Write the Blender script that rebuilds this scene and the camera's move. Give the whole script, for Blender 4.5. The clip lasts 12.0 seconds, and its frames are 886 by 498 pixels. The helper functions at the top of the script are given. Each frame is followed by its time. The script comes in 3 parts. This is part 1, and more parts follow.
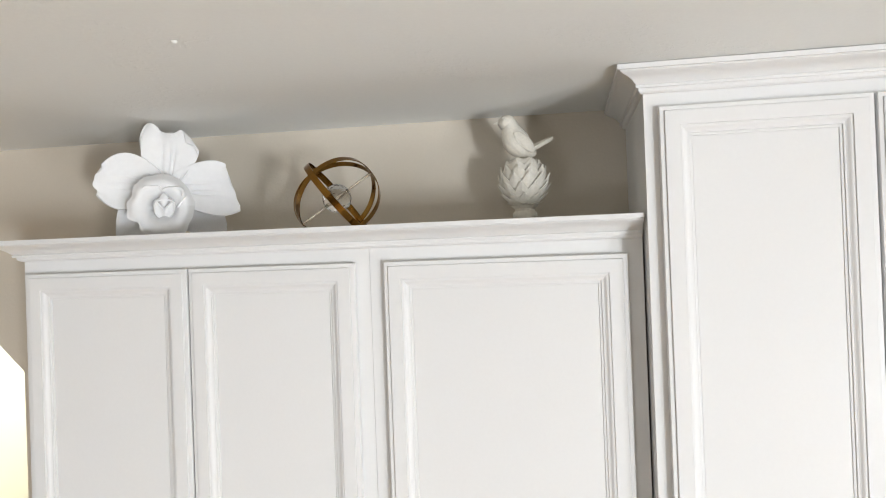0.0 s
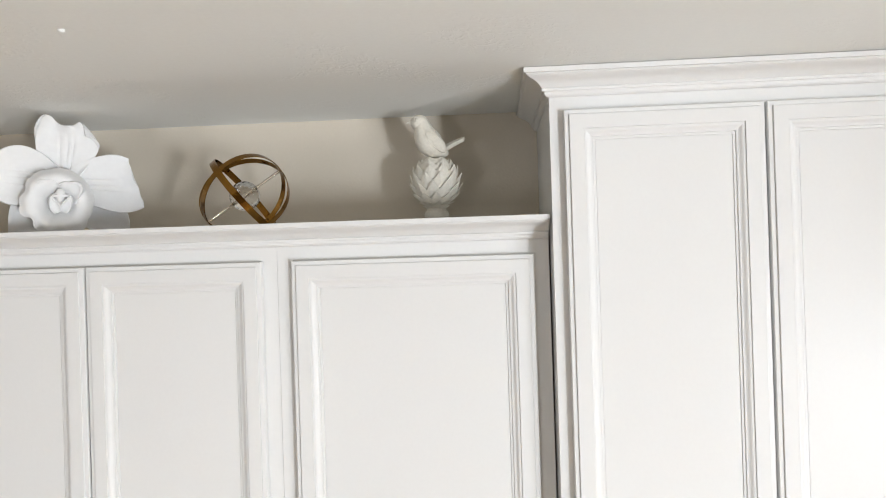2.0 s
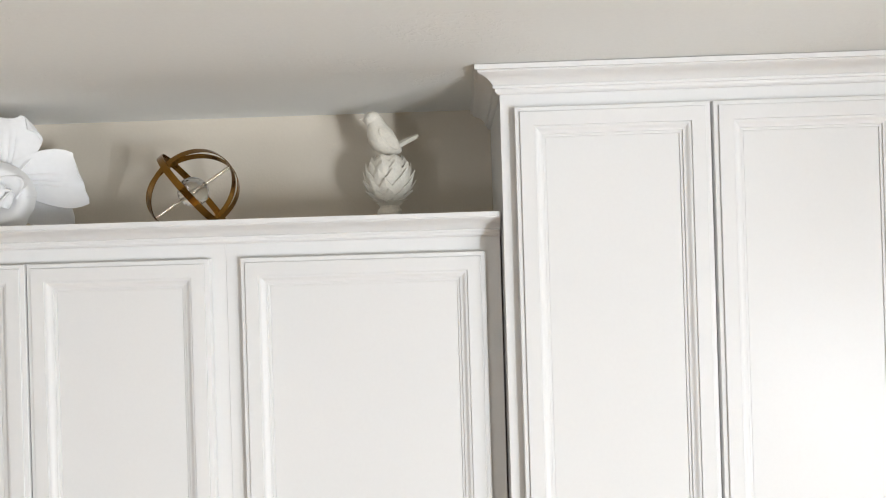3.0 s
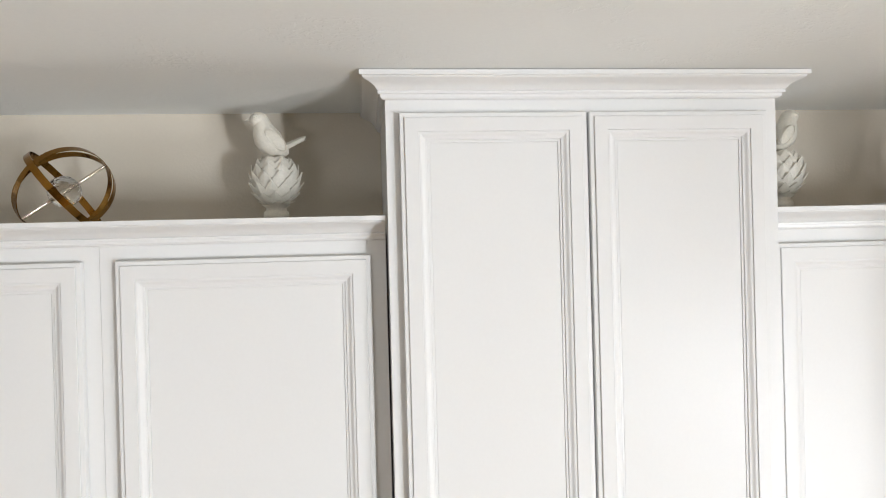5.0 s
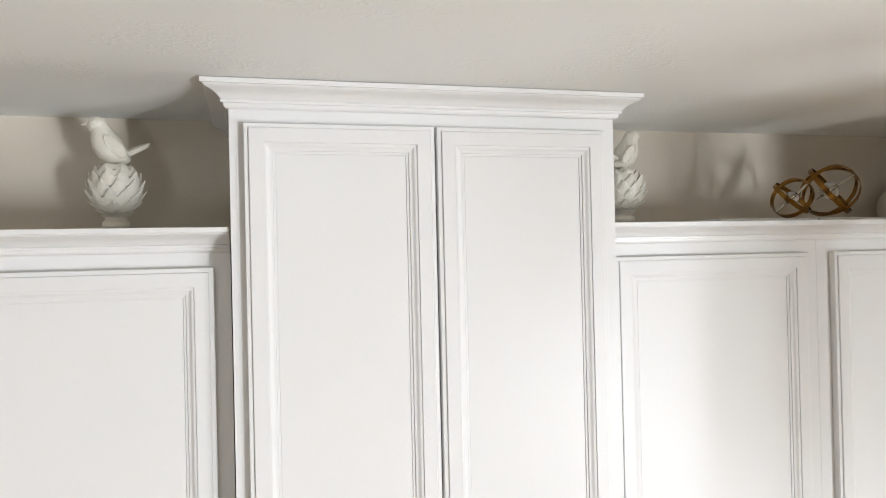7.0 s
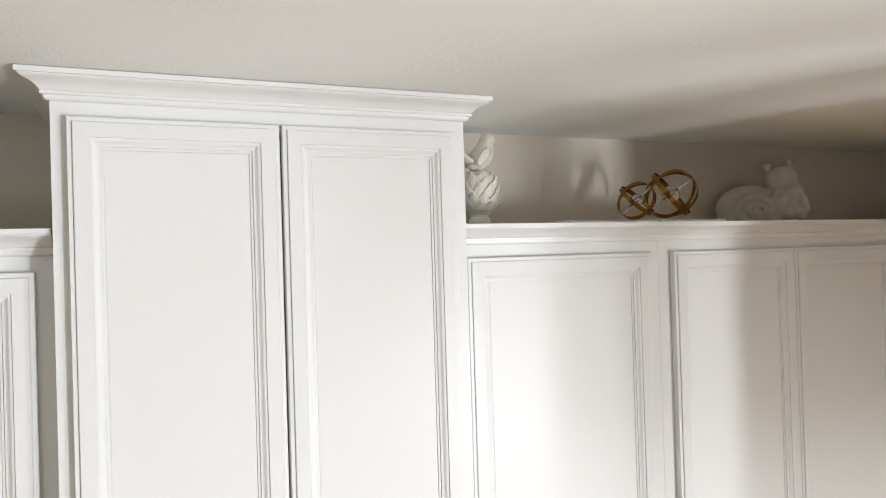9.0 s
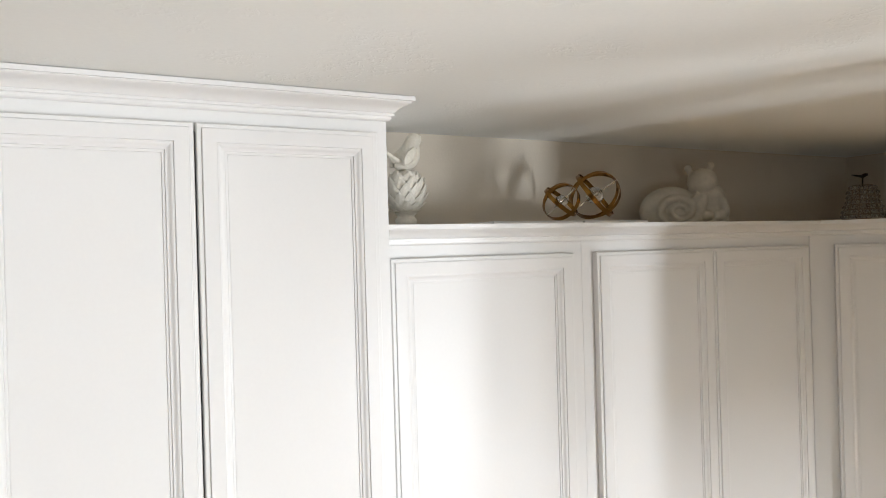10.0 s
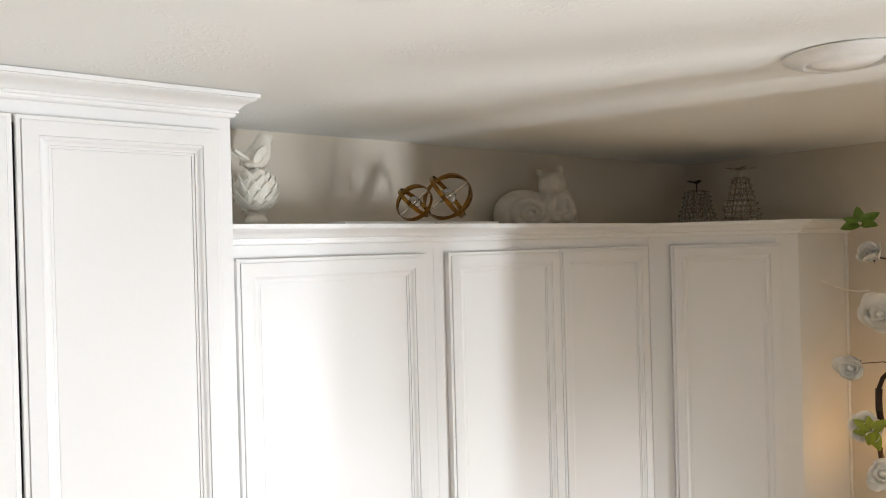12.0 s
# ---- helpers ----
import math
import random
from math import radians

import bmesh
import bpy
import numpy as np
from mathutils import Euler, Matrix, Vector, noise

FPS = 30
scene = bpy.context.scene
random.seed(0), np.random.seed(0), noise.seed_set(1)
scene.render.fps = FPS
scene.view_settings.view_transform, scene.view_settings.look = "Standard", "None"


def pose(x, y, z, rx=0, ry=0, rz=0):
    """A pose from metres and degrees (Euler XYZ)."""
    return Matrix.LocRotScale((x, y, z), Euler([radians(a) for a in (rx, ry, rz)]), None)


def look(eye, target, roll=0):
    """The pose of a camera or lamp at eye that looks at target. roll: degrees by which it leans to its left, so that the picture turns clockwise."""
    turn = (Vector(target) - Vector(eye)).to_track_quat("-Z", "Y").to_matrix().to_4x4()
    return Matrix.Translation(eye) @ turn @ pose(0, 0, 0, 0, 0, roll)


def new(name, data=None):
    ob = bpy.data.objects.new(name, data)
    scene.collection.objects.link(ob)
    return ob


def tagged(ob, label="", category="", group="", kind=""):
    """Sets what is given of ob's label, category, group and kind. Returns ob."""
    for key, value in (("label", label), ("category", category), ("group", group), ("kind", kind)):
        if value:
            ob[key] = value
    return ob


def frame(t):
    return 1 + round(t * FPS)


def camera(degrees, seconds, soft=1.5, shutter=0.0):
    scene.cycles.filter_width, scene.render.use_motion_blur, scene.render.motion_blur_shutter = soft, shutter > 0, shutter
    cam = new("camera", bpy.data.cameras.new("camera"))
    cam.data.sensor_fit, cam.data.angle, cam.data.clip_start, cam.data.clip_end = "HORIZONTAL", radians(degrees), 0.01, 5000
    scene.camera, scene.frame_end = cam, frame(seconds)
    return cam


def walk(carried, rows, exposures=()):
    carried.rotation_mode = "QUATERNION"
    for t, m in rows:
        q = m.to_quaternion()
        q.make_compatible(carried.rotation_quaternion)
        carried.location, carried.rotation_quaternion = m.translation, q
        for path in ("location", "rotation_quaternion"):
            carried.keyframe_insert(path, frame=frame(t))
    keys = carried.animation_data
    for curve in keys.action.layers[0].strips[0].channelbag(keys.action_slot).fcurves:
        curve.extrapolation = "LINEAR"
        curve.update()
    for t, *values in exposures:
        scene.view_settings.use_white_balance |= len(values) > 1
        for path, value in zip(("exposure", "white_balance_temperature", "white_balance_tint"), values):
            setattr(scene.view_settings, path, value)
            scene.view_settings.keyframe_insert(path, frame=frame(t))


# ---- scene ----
cam = camera(62.4, 12.0, 1.0)
PATH = [
    (0, (0.142, 0.007, 2.119), (-0.188, 1.98, 2.136), -2.1),
    (0.5, (0.153, 0.01, 2.12), (-0.137, 1.989, 2.136), -1.9),
    (1, (0.16, 0.01, 2.12), (-0.081, 1.996, 2.133), -1.9),
    (1.5, (0.173, 0.013, 2.118), (-0.023, 2.003, 2.13), -1.8),
    (2, (0.183, 0.015, 2.121), (0.041, 2.01, 2.126), -1.8),
    (2.5, (0.192, 0.016, 2.119), (0.099, 2.014, 2.121), -1.8),
    (3, (0.206, 0.019, 2.113), (0.163, 2.018, 2.117), -1.7),
    (5, (0.245, 0.008, 2.122), (0.458, 1.997, 2.115), -1.5),
    (5.5, (0.265, 0.009, 2.121), (0.553, 1.988, 2.117), -1.5),
    (6, (0.29, 0.009, 2.122), (0.649, 1.977, 2.122), -1.4),
    (6.5, (0.301, 0.005, 2.124), (0.739, 1.957, 2.133), -1.3),
    (7, (0.319, -0.004, 2.125), (0.833, 1.929, 2.139), -1.3),
    (9, (0.393, -0.011, 2.119), (1.198, 1.82, 2.135), -1.7),
    (9.5, (0.413, -0.021, 2.124), (1.285, 1.779, 2.133), -1.6),
    (10, (0.433, -0.02, 2.128), (1.38, 1.741, 2.129), -1.6),
    (10.5, (0.447, -0.032, 2.125), (1.467, 1.689, 2.127), -1.6),
    (11, (0.457, -0.041, 2.128), (1.55, 1.634, 2.126), -1.6),
    (11.5, (0.467, -0.05, 2.122), (1.63, 1.577, 2.123), -1.6),
    (12, (0.482, -0.062, 2.126), (1.707, 1.52, 2.119), -1.5),
]
walk(cam, [(t, look(eye, target, roll)) for t, eye, target, roll in PATH],
     exposures=[(0.0, -0.08), (2.5, -0.09), (5.0, -0.16), (7.0, -0.17), (9.5, -0.14), (12.0, -0.01)])  # end of walk

# ---- light ----
world = bpy.data.worlds.new("sky")
scene.world = world
world.use_nodes = True
wn = world.node_tree.nodes
sky = wn.new("ShaderNodeTexSky")
sky.sky_type = "NISHITA"
sky.sun_disc = False
sky.sun_elevation, sky.sun_rotation = radians(40), radians(200)
world.node_tree.links.new(sky.outputs[0], wn["Background"].inputs[0])
wn["Background"].inputs[1].default_value = 0.12

FRONT = -4.2
WIN_X0, WIN_X1, WIN_Z0, WIN_Z1 = 3.46, 4.06, 0.12, 1.40        # two-light window in the front wall
FAR_X0, FAR_X1, FAR_Z0, FAR_Z1 = -2.40, -1.40, 0.30, 1.50       # wider, dimmer window in the front wall
SIDE_Y0, SIDE_Y1, SIDE_Z0, SIDE_Z1 = -1.85, -1.35, 0.25, 0.95   # window in the right wall


def area_lamp(name, x, y, z, rx, rz, w, h, watts, colour, spread=180):
    data = bpy.data.lights.new(name, "AREA")
    data.shape, data.size, data.size_y, data.energy, data.color = "RECTANGLE", w, h, watts, colour
    data.spread = radians(spread)
    ob = new(name, data)
    ob.matrix_world = pose(x, y, z, rx, 0, rz)
    return ob


# daylight in the windows opposite the cabinets, in the side window, and in the next room
DAY = (0.905, 0.96, 1.03)
for x0, x1, watts in ((WIN_X0, WIN_X0 + 0.18, 76), (WIN_X1 - 0.18, WIN_X1, 46)):
    area_lamp("window_daylight", (x0 + x1) / 2, FRONT + 0.06, (WIN_Z0 + WIN_Z1) / 2, 90, 27, x1 - x0, WIN_Z1 - WIN_Z0, watts, DAY, 125)
area_lamp("far_window_daylight", (FAR_X0 + FAR_X1) / 2, FRONT + 0.01, (FAR_Z0 + FAR_Z1) / 2, 58, 0, FAR_X1 - FAR_X0, FAR_Z1 - FAR_Z0, 42, DAY, 140)
area_lamp("side_window_daylight", 3.18 + 0.05, (SIDE_Y0 + SIDE_Y1) / 2, (SIDE_Z0 + SIDE_Z1) / 2, 90, 90, SIDE_Y1 - SIDE_Y0, SIDE_Z1 - SIDE_Z0, 84, DAY)
area_lamp("next_room_daylight", -2.6, 2.6, 2.2, 20, 0, 1.0, 0.8, 30, (1.0, 0.97, 0.88))

# ---- materials ----


def material(name, colour, rough=0.5, metal=0.0, grain=60.0, amount=0.06, bump=0.1, blotch=2.5, bump_scale=None, **more):
    m = bpy.data.materials.new(name)
    m.use_nodes = True
    nt = m.node_tree
    n, l = nt.nodes, nt.links
    b = n["Principled BSDF"]
    co = n.new("ShaderNodeTexCoord")
    fine = n.new("ShaderNodeTexNoise")
    fine.inputs["Scale"].default_value, fine.inputs["Detail"].default_value = grain, 4
    broad = n.new("ShaderNodeTexNoise")
    broad.inputs["Scale"].default_value, broad.inputs["Detail"].default_value = blotch, 3
    add = n.new("ShaderNodeMath")
    add.operation = "ADD"
    ramp = n.new("ShaderNodeMapRange")
    ramp.clamp = False
    ramp.inputs[1].default_value, ramp.inputs[2].default_value = 0.6, 1.4
    ramp.inputs[3].default_value, ramp.inputs[4].default_value = 1 - amount, 1 + amount
    mix = n.new("ShaderNodeVectorMath")
    mix.operation = "SCALE"
    mix.inputs[0].default_value = colour
    for t in (fine, broad):
        l.new(co.outputs["Object"], t.inputs["Vector"])
    l.new(fine.outputs[0], add.inputs[0])
    l.new(broad.outputs[0], add.inputs[1])
    l.new(add.outputs[0], ramp.inputs[0])
    l.new(ramp.outputs[0], mix.inputs["Scale"])
    l.new(mix.outputs[0], b.inputs["Base Color"])
    b.inputs["Roughness"].default_value, b.inputs["Metallic"].default_value = rough, metal
    for key, value in more.items():
        b.inputs[key.replace("_", " ")].default_value = value
    rr = n.new("ShaderNodeMapRange")
    rr.inputs[3].default_value, rr.inputs[4].default_value = rough * 0.95, rough * 1.05
    l.new(broad.outputs[0], rr.inputs[0])
    l.new(rr.outputs[0], b.inputs["Roughness"])
    if bump:
        relief = fine
        if bump_scale:
            relief = n.new("ShaderNodeTexNoise")
            relief.inputs["Scale"].default_value, relief.inputs["Detail"].default_value = bump_scale, 3
            l.new(co.outputs["Object"], relief.inputs["Vector"])
        bp = n.new("ShaderNodeBump")
        bp.inputs["Strength"].default_value, bp.inputs["Distance"].default_value = bump, 0.002
        l.new(relief.outputs[0], bp.inputs["Height"])
        l.new(bp.outputs[0], b.inputs["Normal"])
    return m


PAINT = material("white_cabinet_paint", (0.80, 0.795, 0.78), 0.30, 0, 140, 0.012, 0.02, 1.5, bump_scale=90, Specular_IOR_Level=0.10)
CROWN = material("white_crown_paint", (0.82, 0.815, 0.80), 0.34, 0, 140, 0.015, 0.04, 2)
INSIDE = material("cabinet_inside", (0.35, 0.30, 0.24), 0.7)
WALL = material("greige_wall_paint", (0.68, 0.612, 0.508), 0.7, 0, 160, 0.02, 0.25, 1.2)
# for walls out of view: dark brown to soak up bounced light
DARK_WALL = material("dark_unseen_wall", (0.16, 0.125, 0.09), 0.7, 0, 160, 0.02, 0.25, 1.2)
CREAM = material("cream_wall_paint", (0.80, 0.79, 0.68), 0.7, 0, 160, 0.02, 0.2)
FLOOR = material("wood_floor", (0.40, 0.275, 0.15), 0.4, 0, 30, 0.2, 0.2)
PLASTER = material("white_plaster", (0.86, 0.855, 0.845), 0.6, 0, 90, 0.03, 0.2, 6)
CERAMIC = material("cream_ceramic", (0.82, 0.775, 0.675), 0.45, 0, 160, 0.10, 0.55, 9)
STONE = material("pale_stone", (0.56, 0.515, 0.43), 0.85, 0, 45, 0.16, 0.8, 14)
BRASS = material("brushed_brass", (0.27, 0.135, 0.027), 0.15, 1.0, 220, 0.12, 0.12, 8)
STEEL = material("polished_nickel", (0.72, 0.66, 0.55), 0.16, 1.0, 200, 0.05, 0.03)
IRON = material("dark_iron", (0.045, 0.03, 0.022), 0.5, 0.6, 120, 0.3, 0.4)
WIRE = material("dark_silver_wire", (0.30, 0.225, 0.14), 0.35, 1.0, 120, 0.2, 0.2)
BOARD = material("white_board", (0.78, 0.77, 0.75), 0.5)
PETAL = material("white_silk_petal", (0.92, 0.89, 0.82), 0.75, 0, 80, 0.05, 0.3, 20)
LEAF = material("green_silk_leaf", (0.13, 0.22, 0.025), 0.5, 0, 90, 0.3, 0.3, 30)
LIME = material("yellow_green_silk_leaf", (0.30, 0.34, 0.03), 0.5, 0, 90, 0.3, 0.3, 30)
TRIM = material("white_trim", (0.8, 0.79, 0.76), 0.4)
ENAMEL = material("white_enamel", (0.82, 0.82, 0.80), 0.3)
FROST = material("frosted_glass", (0.85, 0.85, 0.83), 0.35, 0, 60, 0.02, 0.05)


def glass(name, colour, rough, ior=1.5):
    m = bpy.data.materials.new(name)
    m.use_nodes = True
    b = m.node_tree.nodes["Principled BSDF"]
    b.inputs["Base Color"].default_value = (*colour, 1)
    b.inputs["Roughness"].default_value, b.inputs["IOR"].default_value = rough, ior
    b.inputs["Transmission Weight"].default_value = 1.0
    return m


CRYSTAL = glass("crystal", (0.96, 0.96, 0.95), 0.02, 1.52)


def ceiling_material():
    m = material("textured_ceiling_paint", (0.86, 0.865, 0.84), 0.75, 0, 120, 0.02, 0.0, 1.0)
    nt = m.node_tree
    n, l = nt.nodes, nt.links
    co = n.new("ShaderNodeTexCoord")
    ridge = n.new("ShaderNodeTexNoise")
    ridge.inputs["Scale"].default_value, ridge.inputs["Detail"].default_value, ridge.inputs["Distortion"].default_value = 34, 2, 2.2
    patch = n.new("ShaderNodeTexNoise")
    patch.inputs["Scale"].default_value, patch.inputs["Detail"].default_value = 5, 2
    m1 = n.new("ShaderNodeMapRange")
    m1.inputs[1].default_value, m1.inputs[2].default_value = 0.52, 0.60
    m2 = n.new("ShaderNodeMapRange")
    m2.inputs[1].default_value, m2.inputs[2].default_value = 0.48, 0.66
    mul = n.new("ShaderNodeMath")
    mul.operation = "MULTIPLY"
    bp = n.new("ShaderNodeBump")
    bp.inputs["Strength"].default_value, bp.inputs["Distance"].default_value = 0.32, 0.003
    for t in (ridge, patch):
        l.new(co.outputs["Object"], t.inputs["Vector"])
    l.new(ridge.outputs[0], m1.inputs[0])
    l.new(patch.outputs[0], m2.inputs[0])
    l.new(m1.outputs[0], mul.inputs[0])
    l.new(m2.outputs[0], mul.inputs[1])
    l.new(mul.outputs[0], bp.inputs["Height"])
    l.new(bp.outputs[0], n["Principled BSDF"].inputs["Normal"])
    return m


CEILING = ceiling_material()

# ---- mesh helpers ----


def finish(name, bm, mat, smooth=False):
    bmesh.ops.recalc_face_normals(bm, faces=bm.faces)
    me = bpy.data.meshes.new(name)
    bm.to_mesh(me)
    bm.free()
    me.materials.append(mat)
    if smooth:
        for p in me.polygons:
            p.use_smooth = True
        me.set_sharp_from_angle(angle=radians(48))
    return me


def part(name, bm, mat, parent, label="", smooth=False):
    ob = new(name, finish(name, bm, mat, smooth))
    if parent:
        ob.parent = parent
    if label:
        ob["label"] = label
    return ob


def thing(name, place=(0, 0, 0), label="", category="", group="", kind=""):
    e = new(name)
    e.location = place
    e.empty_display_size = 0.05
    return tagged(e, label, category, group, kind)


def box(bm, x0, x1, y0, y1, z0, z1, bevel=0.0):
    r = bmesh.ops.create_cube(bm, size=1, matrix=Matrix.LocRotScale(((x0 + x1) / 2, (y0 + y1) / 2, (z0 + z1) / 2), None, (x1 - x0, y1 - y0, z1 - z0)))
    if bevel:
        edges = list({e for v in r["verts"] for e in v.link_edges})
        bmesh.ops.bevel(bm, geom=edges, offset=bevel, segments=2, affect="EDGES", profile=0.5)


def tube(bm, points, radius, sides=10, taper=None, closed=False):
    pts = [Vector(p) for p in points]
    rings = []
    up = Vector((0.13, 0.21, 0.97))
    for i, p in enumerate(pts):
        a = pts[(i - 1) % len(pts)] if (closed or i) else p
        b = pts[(i + 1) % len(pts)] if (closed or i < len(pts) - 1) else p
        d = (b - a).normalized()
        s = d.cross(up).normalized()
        t = s.cross(d)
        r = radius if taper is None else radius * taper(i / (len(pts) - 1))
        rings.append([bm.verts.new(p + (s * math.cos(k) + t * math.sin(k)) * r) for k in (2 * math.pi * j / sides for j in range(sides))])
    for i in range(len(rings) - (0 if closed else 1)):
        q, w = rings[i], rings[(i + 1) % len(rings)]
        for j in range(sides):
            bm.faces.new((q[j], q[(j + 1) % sides], w[(j + 1) % sides], w[j]))
    if not closed:
        bm.faces.new(rings[0])
        bm.faces.new(rings[-1])


def lathe(bm, profile, sides=32, centre=(0, 0, 0)):
    c = Vector(centre)
    rings = []
    for r, z in profile:
        rings.append([bm.verts.new(c + Vector((r * math.cos(k), r * math.sin(k), z))) for k in (2 * math.pi * j / sides for j in range(sides))])
    for q, w in zip(rings, rings[1:]):
        for j in range(sides):
            bm.faces.new((q[j], q[(j + 1) % sides], w[(j + 1) % sides], w[j]))
    bm.faces.new(rings[0])
    bm.faces.new(rings[-1])


def ellipsoid(bm, m, scale, seg=24):
    bmesh.ops.create_uvsphere(bm, u_segments=seg, v_segments=seg // 2, radius=1, matrix=m @ Matrix.Diagonal((*scale, 1)))


# ---- setting ----
CEIL, BACK, RIGHT, LEFT = 2.442, 1.745, 3.18, -3.4
STUB_X, STUB_Y, FAR = 2.38, -0.2, 5.8
WALL_END = -2.0      # where the right wall ends


def slab(name, x0, x1, y0, y1, z0, z1, mat, label, category):
    bm = bmesh.new()
    box(bm, x0, x1, y0, y1, z0, z1)
    return tagged(part(name, bm, mat, None), label, category, "", "structure")


slab("floor", LEFT, FAR, FRONT, BACK, -0.1, 0.0, FLOOR, "brown wooden floor of the kitchen", "floor")
slab("ceiling", LEFT - 0.12, FAR + 0.12, FRONT - 0.12, BACK + 0.12, CEIL, CEIL + 0.1, CEILING, "off-white ceiling with a trowelled plaster texture", "ceiling")
# unseen closing walls, kept dark so that shadows stay deep
slab("wall_left", LEFT - 0.12, LEFT, FRONT, BACK, 0, CEIL, DARK_WALL, "unseen left wall, darkened to cut bounced light", "wall")
slab("wall_far_right", FAR, FAR + 0.12, FRONT, BACK, 0, CEIL, DARK_WALL, "unseen far right wall, darkened to cut bounced light", "wall")
# unseen bulkhead, added to block window light from the right-hand ceiling and doors
slab("shade_stub", STUB_X, RIGHT - 0.001, STUB_Y - 0.12, STUB_Y, 1.25, CEIL, WALL, "unseen greige bulkhead added to shade the right-hand cabinets and ceiling", "wall")
# unseen post beside it, added only for a second shadow band
slab("shade_post", STUB_X - 0.25, STUB_X - 0.17, STUB_Y - 0.12, STUB_Y, 1.25, CEIL, WALL, "unseen narrow greige post added to streak the ceiling with shade", "wall")


def wall_with_holes(name, outline, holes, y0, y1, mat, label):
    """An upright wall along x with openings, all given as (x, z) corners."""
    bm = bmesh.new()
    front, back = [], []
    for pts in (outline, *holes):
        a = [bm.verts.new((x, y0, z)) for x, z in pts]
        b = [bm.verts.new((x, y1, z)) for x, z in pts]
        front.append(a)
        back.append(b)
        for i in range(len(pts)):
            j = (i + 1) % len(pts)
            bm.faces.new((a[i], a[j], b[j], b[i]))
    for side in (front, back):
        edges = []
        for loop in side:
            for i in range(len(loop)):
                e = bm.edges.get((loop[i], loop[(i + 1) % len(loop)]))
                edges.append(e)
        bmesh.ops.triangle_fill(bm, use_beauty=True, use_dissolve=False, edges=edges)
    return tagged(part(name, bm, mat, None), label, "wall", "", "structure")


right = wall_with_holes("wall_right", [(-BACK, 0.0), (-WALL_END, 0.0), (-WALL_END, CEIL), (-BACK, CEIL)],
                       [[(-SIDE_Y1, SIDE_Z0), (-SIDE_Y0, SIDE_Z0), (-SIDE_Y0, SIDE_Z1), (-SIDE_Y1, SIDE_Z1)]], RIGHT, RIGHT + 0.12, WALL, "greige painted wall beside the corner cabinet")
right.matrix_world = pose(0, 0, 0, 0, 0, -90)
# the wall behind the cabinets, with a passage with clipped corners
J, TOP, CUT = -1.29, 2.05, 0.2
wall_with_holes("wall_back", [(LEFT, 0.0), (FAR, 0.0), (FAR, CEIL), (LEFT, CEIL)],
               [[(J, 0.01), (J, TOP - CUT), (J - CUT, TOP), (J - 1.1 + CUT, TOP), (J - 1.1, TOP - CUT), (J - 1.1, 0.01)]], BACK, BACK + 0.12, WALL, "greige painted wall with a clipped-corner passage")
# unseen front wall, dark as well to hold back ambient light
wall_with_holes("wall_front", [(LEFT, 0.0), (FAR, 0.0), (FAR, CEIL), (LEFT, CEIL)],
               [[(a, c), (b, c), (b, d), (a, d)] for a, b, c, d in ((WIN_X0, WIN_X1, WIN_Z0, WIN_Z1), (FAR_X0, FAR_X1, FAR_Z0, FAR_Z1))], FRONT - 0.12, FRONT, DARK_WALL, "unseen front wall with two windows, darkened to cut bounced light")
slab("wall_next_room", LEFT, -0.6, 3.4, 3.5, 0, CEIL, CREAM, "cream wall of the bright next room", "wall")
slab("wall_next_side", -0.6, -0.5, BACK + 0.12, 3.5, 0, CEIL, CREAM, "cream wall of the bright next room", "wall")
slab("wall_next_left", LEFT - 0.1, LEFT, BACK + 0.12, 3.5, 0, CEIL, CREAM, "cream wall of the bright next room", "wall")
slab("floor_next_room", LEFT, -0.5, BACK, 3.5, -0.1, 0.0, FLOOR, "brown wooden floor of the next room", "floor")
slab("ceiling_next_room", LEFT, -0.5, BACK + 0.12, 3.5, CEIL, CEIL + 0.1, CEILING, "white ceiling of the next room", "ceiling")

# ---- cabinets ----
LOW, TALL = 1.43, 1.36          # faces of the frames
SHELF, SHELF_R = 2.1535, 2.1535    # tops of the low cabinets
LOW_DOOR, TALL_DOOR = 2.110, 2.368
BASE = 1.09
# inset from the door's edge, depth behind its face
DOOR = ((0.0, 0.019), (0.0, 0.0055), (0.0012, 0.0035), (0.0080, 0.0032), (0.0084, 0.0040), (0.0089, 0.0040), (0.0092, 0.0006), (0.0100, 0.0),
        (0.0346, 0.0), (0.0350, 0.0028), (0.0356, 0.0028), (0.0360, 0.0022), (0.0390, 0.0026), (0.0410, 0.0036), (0.0440, 0.0062), (0.0465, 0.0074),
        (0.0494, 0.0078), (0.0498, 0.0106), (0.0504, 0.0106), (0.0508, 0.0100), (0.0545, 0.0104), (0.0550, 0.0127), (0.0558, 0.0127), (0.0562, 0.0118))


